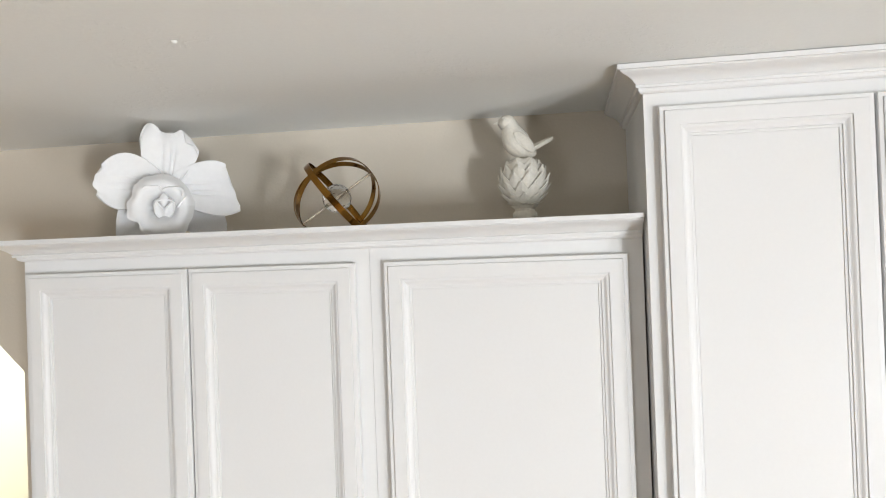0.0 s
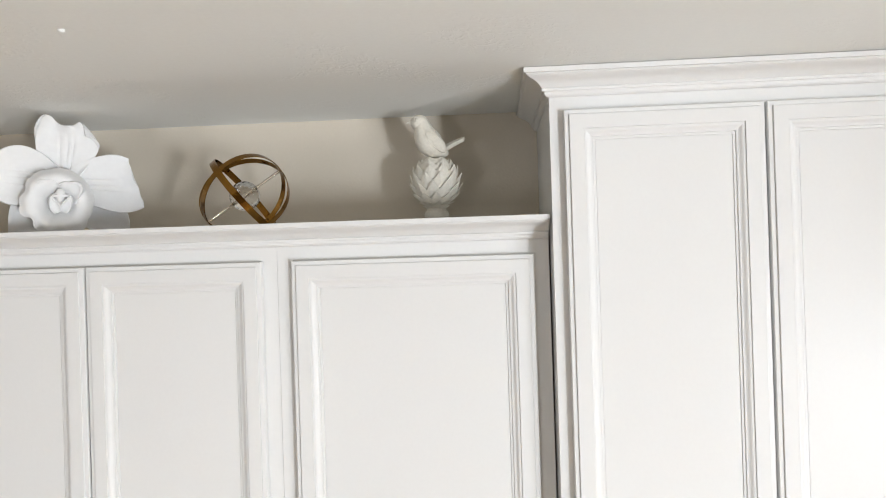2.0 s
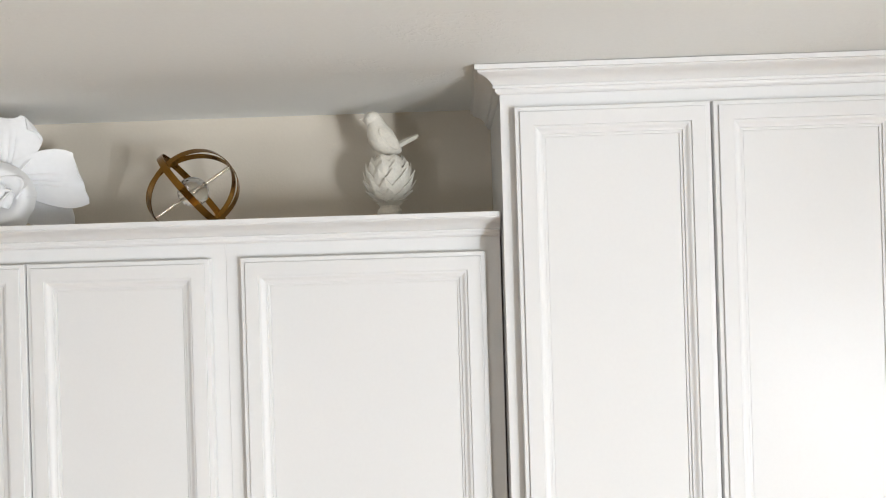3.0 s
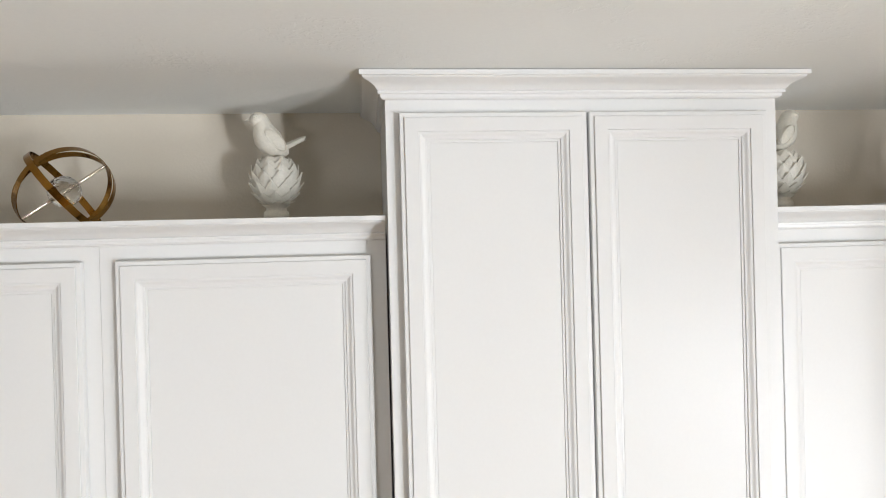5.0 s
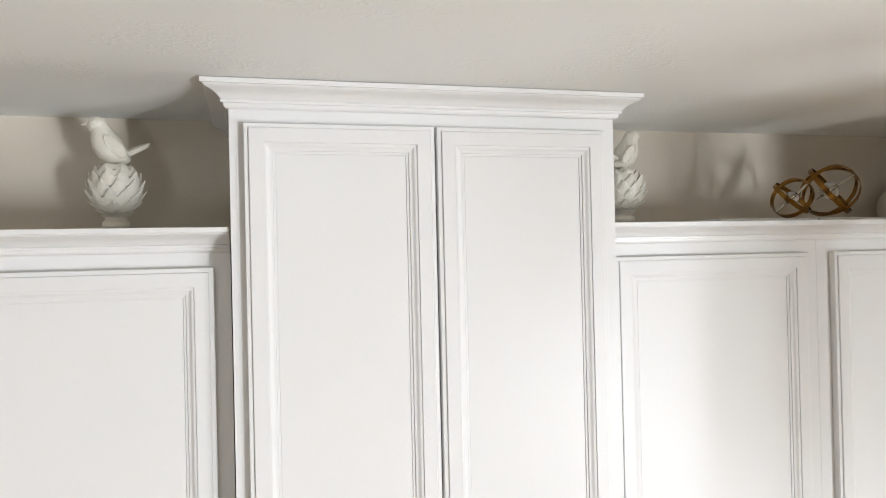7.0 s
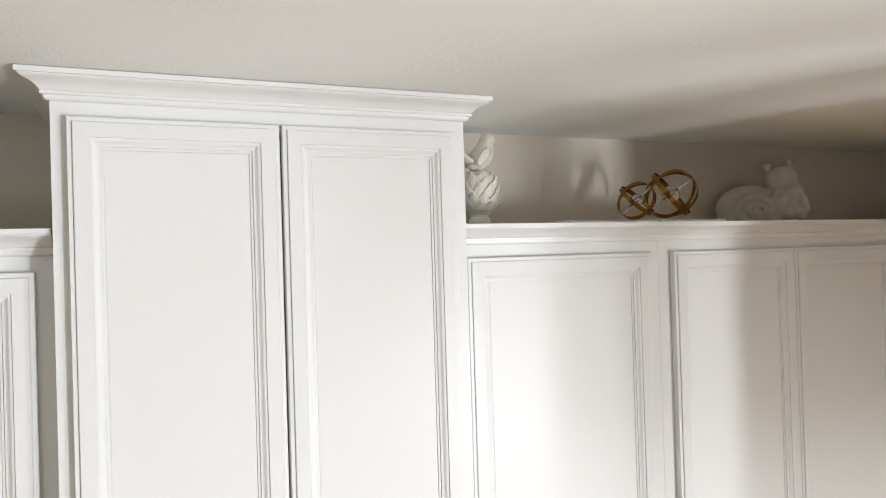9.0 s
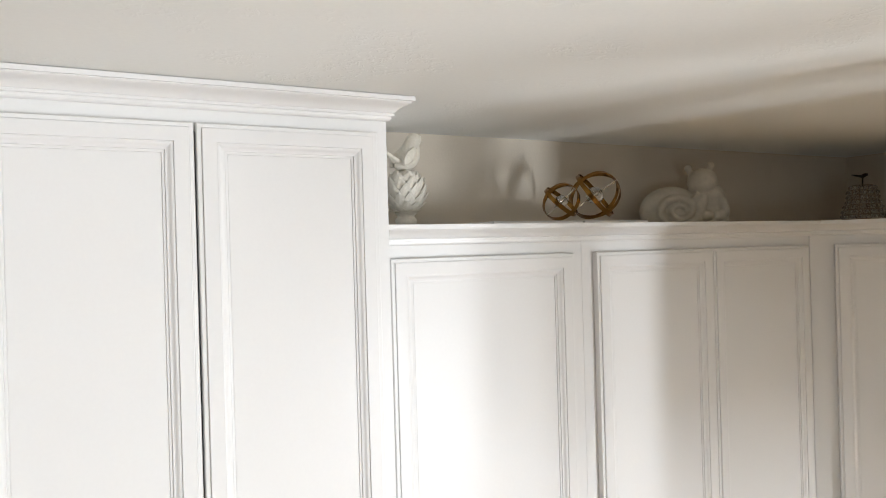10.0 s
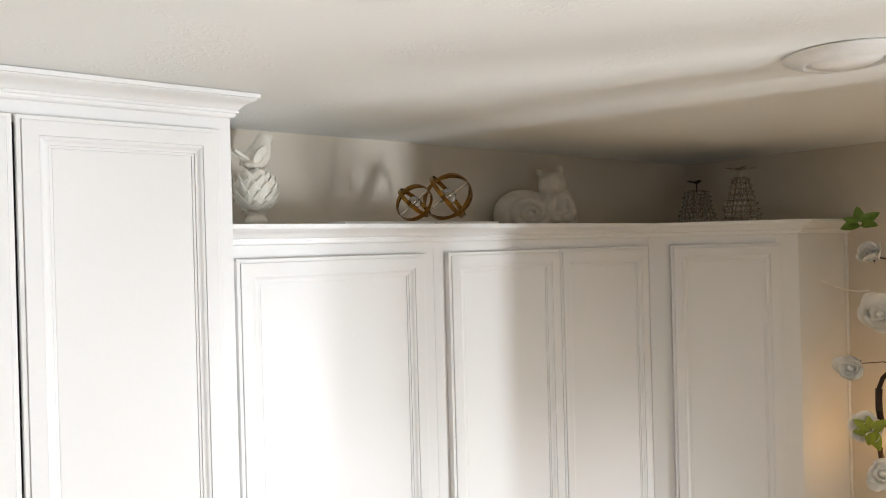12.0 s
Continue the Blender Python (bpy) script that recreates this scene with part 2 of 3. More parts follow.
def door(parent, x0, x1, z0, z1, face):
    """A framed door with moulded inner edge and a flat panel; its back at y = face."""
    w, h = x1 - x0, z1 - z0
    bm = bmesh.new()
    loops = []
    for s, d in DOOR:
        loops.append([bm.verts.new((x, d - 0.019, z)) for x, z in ((s, s), (w - s, s), (w - s, h - s), (s, h - s))])
    for a, b in zip(loops, loops[1:]):
        for i in range(4):
            bm.faces.new((a[i], a[(i + 1) % 4], b[(i + 1) % 4], b[i]))
    back = [bm.verts.new((x, 0, z)) for x, z in ((0.05, 0.05), (w - 0.05, 0.05), (w - 0.05, h - 0.05), (0.05, h - 0.05))]
    for i in range(4):
        bm.faces.new((loops[0][i], loops[0][(i + 1) % 4], back[(i + 1) % 4], back[i]))
    d = part("door", bm, PAINT, parent)
    d.location = (x0, face, z0)
    bm = bmesh.new()
    box(bm, 0.0560, w - 0.0560, -0.0073, -0.0015, 0.0560, h - 0.0560)
    part("panel", bm, PAINT, d)
    return d


def cabinet(x0, x1, face, top, door_top, doors, label, seam=0.0003):
    """A wall cabinet: carcass, face frame and doors. doors: (left, right) edges."""
    c = thing("wall_cabinet", (x0, face, BASE), label, "cabinet", "white wall cabinets")
    w, h = x1 - x0, top - BASE
    deep = BACK - face - 0.001
    bm = bmesh.new()
    for a, b in ((seam, 0.016), (w - 0.016, w - seam)):
        box(bm, a, b, 0.0185, deep, 0, h)
    box(bm, 0.0162, w - 0.0162, 0.0185, deep, h - 0.016, h)
    box(bm, 0.0162, w - 0.0162, 0.0185, deep, 0, 0.016)
    box(bm, 0.0162, w - 0.0162, deep - 0.006, deep, 0.0162, h - 0.0162)
    part("carcass", bm, PAINT, c)
    bm = bmesh.new()
    low, high = doors[0][0] - x0 + 0.012, doors[-1][1] - x0 - 0.012
    # one sheet with the door opening cut out
    inner, outer = ((low, 0.035), (high, 0.035), (high, door_top - 0.012 - BASE), (low, door_top - 0.012 - BASE)), ((seam, 0), (w - seam, 0), (w - seam, h), (seam, h))
    rows = [[bm.verts.new((x, y, z)) for x, z in ring] for ring, y in ((inner, 0.018), (inner, 0), (outer, 0), (outer, 0.018))]
    for a, b in zip(rows, rows[1:] + rows[:1]):
        for i in range(4):
            bm.faces.new((a[i], a[(i + 1) % 4], b[(i + 1) % 4], b[i]))
    part("face_frame", bm, PAINT, c)
    for a, b in doors:
        door(c, a - x0, b - x0, 0.012, door_top - BASE, -0.0012)
    return c


X_END, X_SEAM, X_T0, X_T1, X_SEAM2, X_IN = -1.022, -0.246, 0.289, 1.050, 1.605, 2.50
cabinet(X_END, X_SEAM, LOW, SHELF, LOW_DOOR, [(-1.006, -0.634), (-0.630, -0.274)], "white painted double-door wall cabinet with recessed panels")
cabinet(X_SEAM, X_T0 - 0.003, LOW, SHELF, LOW_DOOR, [(-0.214, 0.256)], "white painted single-door wall cabinet beside the tall one")
cabinet(X_T0, X_T1, TALL, CEIL - 0.012, TALL_DOOR, [(0.3135, 0.6655), (0.6700, 1.022)], "tall white painted double-door cabinet reaching the ceiling")
cabinet(X_T1 + 0.002, X_SEAM2, LOW, SHELF_R, LOW_DOOR, [(1.076, 1.569)], "white painted single-door wall cabinet catching window light")
cabinet(X_SEAM2, X_IN, LOW, SHELF_R, LOW_DOOR, [(1.641, 2.0535), (2.0550, 2.467)], "white painted double-door wall cabinet near the corner")


# diagonal corner cabinet
P0, P1 = Vector((X_IN, LOW, 0)), Vector((2.835, 1.105, 0))


def corner_cabinet():
    c = thing("corner_cabinet", (P0.x, P0.y, BASE), "white painted diagonal corner wall cabinet with one panelled door", "cabinet", "white wall cabinets")
    h = 2.1555 - BASE
    plan = [(X_IN + 0.001, LOW + 0.014), (P1.x - 0.001, P1.y + 0.016), (P1.x - 0.001, P1.y), (RIGHT - 0.001, P1.y), (RIGHT - 0.001, BACK - 0.001), (X_IN + 0.001, BACK - 0.001)]
    plan = [(x - P0.x, y - P0.y) for x, y in plan]
    bm = bmesh.new()
    a = [bm.verts.new((x, y, 0)) for x, y in plan]
    b = [bm.verts.new((x, y, h)) for x, y in plan]
    bm.faces.new(a)
    bm.faces.new(b)
    for i in range(len(plan)):
        j = (i + 1) % len(plan)
        bm.faces.new((a[i], a[j], b[j], b[i]))
    part("carcass", bm, PAINT, c)
    length = (P1 - P0).length
    turn = pose(0, 0, 0, 0, 0, math.degrees(math.atan2(P1.y - P0.y, P1.x - P0.x)))
    bm = bmesh.new()
    box(bm, -0.005, 0.072, -0.008, 0.008, 0, h, 0.001)
    box(bm, length - 0.072, length, -0.008, 0.008, 0, h, 0.001)
    box(bm, 0.072, length - 0.072, -0.0077, 0.008, LOW_DOOR - 0.012 - BASE, h)
    f = part("face_frame", bm, PAINT, c)
    f.matrix_local = turn
    d = door(c, 0, 0.345, 0, LOW_DOOR - BASE - 0.012, 0)
    d.matrix_local = turn @ pose(0.062, -0.009, 0.012)
    # scribe strip where the end panel meets the wall
    bm = bmesh.new()
    box(bm, RIGHT - 0.016 - P0.x, RIGHT - 0.001 - P0.x, P1.y - 0.008 - P0.y, P1.y - 0.0005 - P0.y, 0, h, 0.002)
    part("scribe_strip", bm, TRIM, c)
    return c


corner_cabinet()

# crown mouldings: projection and height of the profile, as fractions
CROWN_LINE = ((0.0, 0.0), (0.08, 0.012), (0.14, 0.05), (0.175, 0.11), (0.185, 0.20), (0.27, 0.205), (0.285, 0.23), (0.29, 0.30), (0.25, 0.325), (0.29, 0.345), (0.335, 0.40),
              (0.385, 0.46), (0.45, 0.52), (0.53, 0.575), (0.62, 0.62), (0.71, 0.655), (0.79, 0.69), (0.86, 0.73), (0.90, 0.775), (0.89, 0.80), (1.0, 0.81), (1.0, 0.985), (0.985, 1.0), (0.25, 1.0), (0.0, 0.98))


def crown(path, z0, z1, out, label):
    bm = bmesh.new()
    pts = [Vector((x, y, 0)) for x, y in path]
    dirs = [(b - a).normalized() for a, b in zip(pts, pts[1:])]
    normal = [Vector((d.y, -d.x, 0)) for d in dirs]
    rings = []
    for i, p in enumerate(pts):
        n0, n1 = normal[max(i - 1, 0)], normal[min(i, len(normal) - 1)]
        m = (n0 + n1).normalized()
        m = m / m.dot(n0)
        rings.append([bm.verts.new(p + m * (o * out - 0.0008 * (k == 0)) + Vector((0, 0, z0 + (z1 - z0) * z))) for k, (o, z) in enumerate(CROWN_LINE)])
    for a, b in zip(rings, rings[1:]):
        for i in range(len(a)):
            j = (i + 1) % len(a)
            bm.faces.new((a[i], a[j], b[j], b[i]))
    bm.faces.new(rings[0])
    bm.faces.new(rings[-1])
    return tagged(part("crown_moulding", bm, CROWN, None), label, "moulding", "crown mouldings")


crown([(X_END, BACK - 0.001), (X_END, LOW - 0.001), (X_T0 - 0.004, LOW - 0.001)], 2.138, 2.183, 0.057, "white crown moulding along low wall cabinets with a returned end")
crown([(X_T0, BACK - 0.001), (X_T0, TALL - 0.001), (X_T1, TALL - 0.001), (X_T1, BACK - 0.001)], 2.394, CEIL - 0.0015, 0.046, "white crown moulding of the tall cabinet against the ceiling")
crown([(X_T1 + 0.003, LOW - 0.001), (P0.x - 0.002, P0.y - 0.001), (P1.x - 0.007, P1.y - 0.007), (RIGHT - 0.002, P1.y - 0.007)], 2.138, 2.183, 0.052, "white crown moulding turning along the corner cabinet")

# ---- ornaments on the cabinets ----


def sheet(bm, point, nu, nv, thick):
    """A closed thin shell over the surface point(u, v), u and v from 0 to 1."""
    grid = [[Vector(point(i / nu, j / nv)) for j in range(nv + 1)] for i in range(nu + 1)]
    top, low = [], []
    for i in range(nu + 1):
        a, b = [], []
        for j in range(nv + 1):
            du = grid[min(i + 1, nu)][j] - grid[max(i - 1, 0)][j]
            dv = grid[i][min(j + 1, nv)] - grid[i][max(j - 1, 0)]
            n = du.cross(dv)
            n = n.normalized() if n.length > 1e-12 else Vector((0, 0, 1))
            a.append(bm.verts.new(grid[i][j] + n * thick / 2))
            b.append(bm.verts.new(grid[i][j] - n * thick / 2))
        top.append(a)
        low.append(b)
    for i in range(nu):
        for j in range(nv):
            bm.faces.new((top[i][j], top[i + 1][j], top[i + 1][j + 1], top[i][j + 1]))
            bm.faces.new((low[i][j], low[i][j + 1], low[i + 1][j + 1], low[i + 1][j]))
    for i in range(nu):
        bm.faces.new((top[i][0], low[i][0], low[i + 1][0], top[i + 1][0]))
        bm.faces.new((top[i][nv], top[i + 1][nv], low[i + 1][nv], low[i][nv]))
    for j in range(nv):
        bm.faces.new((top[0][j], top[0][j + 1], low[0][j + 1], low[0][j]))
        bm.faces.new((top[nu][j], low[nu][j], low[nu][j + 1], top[nu][j + 1]))


def blade(bm, m, length, width, cup=0.2, curl=0.25, ruffle=0.0, waves=3, blunt=0.5, ribs=0.0, thick=0.004, nu=14, nv=16, seed=0.0, full=0.75, lobes=0.0, notch=0.0):
    """A petal or leaf along local +y, spread in x, facing +z."""
    def point(u, v):
        s = 2 * u - 1
        v = 1 - (1 - v) ** 1.8
        w = width / 2 * max(math.sin(math.pi * min(1.0, 0.14 + 0.86 * v) ** blunt), 0.0) ** full
        rel = min(1.0, 2 * w / width)
        w = max(w, width * 0.012)
        edge = ruffle * (abs(s) ** 2) * math.sin(waves * math.pi * v + seed + 1.3 * s) + ruffle * rel * v ** 3 * math.sin(3.2 * s + seed)
        z = (1 - v ** 3) * -cup * width * (1 - s * s) * 0.5 + rel * edge + curl * length * v * v
        z += rel * ribs * math.cos(s * 9 + seed) * math.sin(math.pi * min(1, 0.2 + 0.75 * v))
        y = length * (v - notch * v ** 8 * (1 - rel) + rel * (-0.10 * s * s * v + 0.05 * v * math.sin(2.6 * s + seed * 2) + lobes * v ** 3 * math.cos(5.5 * s + seed)))
        return m @ Vector((s * w, y, z))
    sheet(bm, point, nu, nv, thick)


def broad_petal(bm, m, length, width, left, right, end, cup, curl, ruffle, seed):
    """A broad petal along local +y facing +z. left, right: half widths from root to end; end: lengths from left to right."""
    fit = [np.polyfit(np.linspace(0, 1, 5), k, 4) for k in (left, right, end)]

    def point(u, v):
        s = 2 * u - 1
        v = 1 - (1 - v) ** 1.5
        half = width / 2 * float(np.polyval(fit[0] if s < 0 else fit[1], v))
        y = length * v * float(np.polyval(fit[2], u) * v ** 2 + 1 - v ** 2)
        y += 0.0013 * v ** 4 * math.sin(9 * s + 2 * seed)
        z = -cup * width * 0.5 * (1 - s * s) * math.sin(math.pi * min(1, 0.15 + 0.8 * v)) + curl * length * v * v
        z += ruffle * v ** 5 * math.sin(5.5 * s + seed) + ruffle * 0.6 * abs(s) ** 4 * math.sin(7 * v + seed)
        for c in (-0.20, 0.06, 0.24):
            z -= 0.0034 * math.exp(-((s - c) / 0.045) ** 2) * math.sin(math.pi * min(1, 0.1 + v))
        return m @ Vector((s * half, y, z))
    sheet(bm, point, 44, 26, 0.005)


def flower_sculpture():
    f = thing("flower_sculpture", (-0.738, 1.530, 2.1545), "large matt white plaster orchid sculpture on the cabinet top", "sculpture")
    f.rotation_euler = (0, 0, radians(28))
    up = 0.1090   # height of the flower's heart over the shelf
    # heart at local (0, 0, up); petals lie in the x-z plane and face -y
    face = pose(0, 0, up, 90, 0, 0)
    for turn, length, width, out, left, right, end, cup, curl, ruffle, seed in (
            (-4, 0.129, 0.120, 0.012, (0.3, 0.70, 0.90, 0.97, 0.90), (0.3, 0.66, 0.95, 1.06, 0.62), (0.90, 1.05, 0.93, 1.0, 0.80), 0.10, 0.10, 0.009, 0.7),
            (84, 0.146, 0.128, 0.022, (0.3, 0.62, 0.86, 0.84, 0.46), (0.3, 0.80, 1.05, 1.0, 0.58), (0.95, 0.99, 1.02, 0.97, 0.92), 0.16, 0.03, 0.003, 2.1),
            (-91, 0.152, 0.126, 0.016, (0.3, 0.74, 0.96, 1.0, 0.90), (0.3, 0.64, 0.88, 1.0, 0.80), (0.84, 0.87, 0.94, 1.0, 1.03), 0.12, 0.06, 0.007, 3.3)):
        bm = bmesh.new()
        broad_petal(bm, face @ pose(0, 0.028, out, 0, 0, turn), length, width, left, right, end, cup, curl, ruffle, seed)
        part("petal", bm, PLASTER, f, smooth=True)
    for turn, length, width, out, kw in (
            (134, 0.150, 0.096, -0.010, dict(cup=0.2, curl=-0.04, ruffle=0.003, blunt=1.6, ribs=0.0009, seed=1.0, full=0.6)),
            (-128, 0.158, 0.100, -0.008, dict(cup=0.2, curl=-0.04, ruffle=0.004, blunt=1.8, ribs=0.0007, seed=4.0, full=0.6))):
        bm = bmesh.new()
        blade(bm, face @ pose(0, 0.028, out, 0, 0, turn), length, width, thick=0.005, nu=22, nv=24, **kw)
        part("petal", bm, PLASTER, f, smooth=True)
    # frilled lip, a bowl that opens towards the front
    bm = bmesh.new()

    def lip(u, v):
        a = 2 * math.pi * u
        rough = 0.5 - 0.5 * math.cos(a - 0.9)
        frill = rough * (0.0060 * math.sin(6 * a + 0.6) + 0.0036 * math.sin(13 * a))
        r = 0.010 + 0.056 * v ** 0.8 + frill * v ** 3
        z = 0.034 + 0.044 * math.sin(min(1, v * 1.1) * math.pi * 0.66) - (0.030 - 0.028 * rough) * v ** 3 + rough * 0.006 * math.sin(5 * a + 1) * v ** 2
        return face @ Vector((-0.010 + r * math.cos(a), -0.016 + r * math.sin(a) * 1.06, z))
    sheet(bm, lip, 56, 16, 0.005)
    part("lip", bm, PLASTER, f, smooth=True)
    # curled throat and folds in the middle
    bm = bmesh.new()
    for c, r, a0, a1, z in (((-0.004, -0.018), 0.020, -30, 200, 0.079), ((0.014, 0.004), 0.026, -70, 150, 0.080), ((-0.028, 0.012), 0.020, 20, 190, 0.078)):
        def fold(u, v, c=c, r=r, a0=a0, a1=a1, z=z):
            a = radians(a0 + (a1 - a0) * u)
            taper = math.sin(math.pi * (0.08 + 0.84 * u))
            rr = r * (1 - 0.22 * v) + 0.003 * math.sin(3 * a)
            return face @ Vector((c[0] + rr * math.cos(a), c[1] + rr * math.sin(a), z - 0.014 + 0.017 * v * taper))
        sheet(bm, fold, 26, 6, 0.0045)
    part("throat", bm, PLASTER, f, smooth=True)
    bm = bmesh.new()
    for s in (-1, 1):
        blade(bm, face @ pose(-0.004 + 0.006 * s, -0.040, 0.076, 12, 14 * s, -16 * s), 0.036, 0.020, cup=0.5, curl=0.1, thick=0.003, nu=8, nv=10, blunt=0.9)
    ellipsoid(bm, face @ pose(-0.004, -0.004, 0.072), (0.010, 0.016, 0.010), 16)
    part("column", bm, PLASTER, f, smooth=True)
    bm = bmesh.new()
    ellipsoid(bm, face @ pose(0, 0, 0.012), (0.040, 0.040, 0.026), 20)
    box(bm, -0.045, 0.045, -0.012, 0.022, 0.0, 0.012, 0.003)
    box(bm, -0.012, 0.012, -0.002, 0.016, 0.008, up)
    part("stem", bm, PLASTER, f)
    return f


flower_sculpture()


def orb_sculpture(place, r, turn, label, band=0.0135, lean=0.0):
    """Flat metal hoops round a rod that carries a faceted crystal ball. turn: about the upright."""
    o = thing("orb_sculpture", place, label, "ornament", "gold hoop ornaments")
    o.rotation_euler = (0, 0, radians(turn))
    c = Vector((0, 0, r))
    rod = Vector((0.80, 0.12, 0.585)).normalized()
    rod.rotate(Euler((0, radians(lean), 0)))
    across = rod.cross(Vector((0, 1, 0))).normalized()      # upward and to the left
    depth = rod.cross(across).normalized()
    hoops = [(depth * math.cos(radians(a)) + across * math.sin(radians(a)), 1.0) for a in (34, -44)]
    hoops.append(((rod * 0.955 + depth * 0.27 + across * 0.06).normalized(), 1.022))
    for n, k in hoops:
        a = n.orthogonal().normalized()
        b = n.cross(a)
        ro, ri, h = r * k, r * k - 0.0016, band / 2
        bm = bmesh.new()
        N = 72
        rings = [[bm.verts.new(c + (a * math.cos(t) + b * math.sin(t)) * q + n * s) for q, s in ((ro, -h), (ro, h), (ri, h), (ri, -h))] for t in (2 * math.pi * i / N for i in range(N))]
        for i in range(N):
            p, q = rings[i], rings[(i + 1) % N]
            for j in range(4):
                bm.faces.new((p[j], p[(j + 1) % 4], q[(j + 1) % 4], q[j]))
        part("hoop", bm, BRASS, o)
    bm = bmesh.new()
    tube(bm, [c - rod * (r - 0.001), c - rod * r * 0.3, c + rod * r * 0.3, c + rod * (r - 0.001)], 0.0030, 12)
    part("rod", bm, STEEL, o, "polished metal rod", True)
    bm = bmesh.new()
    bmesh.ops.create_icosphere(bm, subdivisions=3, radius=r * 0.335, matrix=Matrix.Translation(c))
    part("crystal_ball", bm, CRYSTAL, o, "clear faceted crystal ball")
    return o


orb_sculpture((-0.330, 1.495, 2.1545), 0.0925, 18, "gold metal hoop orb with a crystal ball on the cabinet top")


def bird_finial(place, turn, label):
    """A bird on an artichoke ball on a turned foot, one cast piece."""
    bm = bmesh.new()
    lathe(bm, ((0.030, 0.0), (0.031, 0.006), (0.027, 0.012), (0.0215, 0.016), (0.0205, 0.030), (0.0215, 0.037), (0.0260, 0.040), (0.0272, 0.045), (0.0262, 0.051), (0.0215, 0.055), (0.0215, 0.060), (0.030, 0.066)))
    R, H, zc = 0.0465, 0.0545, 0.118
    ellipsoid(bm, pose(0, 0, zc), (R, R, H), 32)
    rows = ((-66, 9, 0.021), (-46, 10, 0.026), (-25, 11, 0.030), (-4, 11, 0.031), (17, 10, 0.031), (38, 8, 0.029), (56, 6, 0.024))
    for k, (lat, count, tall) in enumerate(rows):
        for i in range(count):
            a0 = 2 * math.pi * (i + 0.5 * (k % 2)) / count + random.uniform(-0.05, 0.05)
            half = math.pi / count * 1.30
            lift = random.uniform(0.0085, 0.0115)

            def scale(u, v, lat=lat, a0=a0, half=half, tall=tall, lift=lift):
                s = 2 * u - 1
                w = (1 - v ** 2.1) ** 0.85 if v < 1 else 0.0
                w = max(w, 0.03) * (0.72 + 0.28 * math.sin(math.pi * min(1, v + 0.3)))
                la = radians(lat - 12) + v * tall / H * 1.04
                la = min(la, radians(86))
                a = a0 + s * w * half
                r = R * math.cos(la) + 0.0018 + lift * v ** 1.6 + 0.0014 * (1 - abs(s))
                return Vector((r * math.cos(a), r * math.sin(a), zc + H * math.sin(la) + 0.001 * v))
            sheet(bm, scale, 8, 9, 0.0013)
    # bird, facing -x: sections along its back, (x, z, half width, half height across the spine)
    spine = ((0.030, 0.187, 0.004, 0.004), (0.024, 0.1875, 0.012, 0.010), (0.014, 0.190, 0.021, 0.017), (0.003, 0.196, 0.0265, 0.024), (-0.008, 0.205, 0.0290, 0.029),
             (-0.0165, 0.216, 0.0275, 0.029), (-0.022, 0.228, 0.0235, 0.0245), (-0.0250, 0.238, 0.0200, 0.0200), (-0.0272, 0.2455, 0.0182, 0.0182), (-0.0290, 0.252, 0.0165, 0.0160),
             (-0.0300, 0.2575, 0.0125, 0.0115), (-0.0305, 0.2610, 0.0065, 0.0060))
    spine = [(x, 0.164 + (z - 0.1715) * 1.11, w, h) for x, z, w, h in spine]
    rings = []
    for i, (x, z, wide, tall) in enumerate(spine):
        p, q = spine[max(i - 1, 0)], spine[min(i + 1, len(spine) - 1)]
        d = Vector((q[0] - p[0], 0, q[1] - p[1])).normalized()
        side, upward = Vector((0, 1, 0)), Vector((d.z, 0, -d.x))
        rings.append([bm.verts.new(Vector((x, 0, z)) + side * wide * math.cos(k) + upward * tall * math.sin(k)) for k in (2 * math.pi * j / 24 for j in range(24))])
    for p, q in zip(rings, rings[1:]):
        for j in range(24):
            bm.faces.new((p[j], p[(j + 1) % 24], q[(j + 1) % 24], q[j]))
    bm.faces.new(rings[0])
    bm.faces.new(rings[-1])
    ellipsoid(bm, pose(-0.0315, 0, 0.2490, 0, 12, 0), (0.0205, 0.0190, 0.0180), 24)
    tube(bm, [(-0.046, 0, 0.251), (-0.054, 0, 0.2505), (-0.0615, 0, 0.2490)], 0.0052, 10, lambda v: 1 - 0.9 * v)
    for s in (-1, 1):
        ellipsoid(bm, pose(0.003, s * 0.0225, 0.2035, 0, -43, 0), (0.0135, 0.0075, 0.0310), 20)
        ellipsoid(bm, pose(-0.038, s * 0.0172, 0.2535), (0.0030, 0.0022, 0.0030), 12)
        tube(bm, [(-0.038 + 0.0052 * math.cos(k), s * (0.0176 - 0.0016 * math.cos(k) ** 2), 0.2535 + 0.0052 * math.sin(k)) for k in (math.pi * j / 8 for j in range(16))], 0.0009, 6, None, True)
        # engraved rim of the wing
        tube(bm, [(0.003 + 0.0120 * math.cos(k) * 0.73 + 0.0285 * math.sin(k) * 0.68, s * 0.0285, 0.2035 + 0.0285 * math.sin(k) * -0.73 + 0.0120 * math.cos(k) * 0.68) for k in (math.pi * j / 12 for j in range(24))], 0.0010, 6, None, True)
    for a in (-11, 11, 0):
        blade(bm, pose(0.010, 0, 0.182 + 0.003 * (a == 0), 0, 0, -90 + a) @ pose(0, 0, 0, 25, 0, 0), 0.064, 0.021, cup=-0.5, curl=0.03, thick=0.0065, nu=8, nv=12, blunt=0.62)
    ob = tagged(part("bird_finial", bm, CERAMIC, None, smooth=True), label, "figurine", "bird finials")
    ob.matrix_world = pose(*place, 0, 0, turn)
    return ob


bird_finial((0.0575, 1.620, 2.1545), 6, "cream ceramic bird on an artichoke finial on the cabinet top")
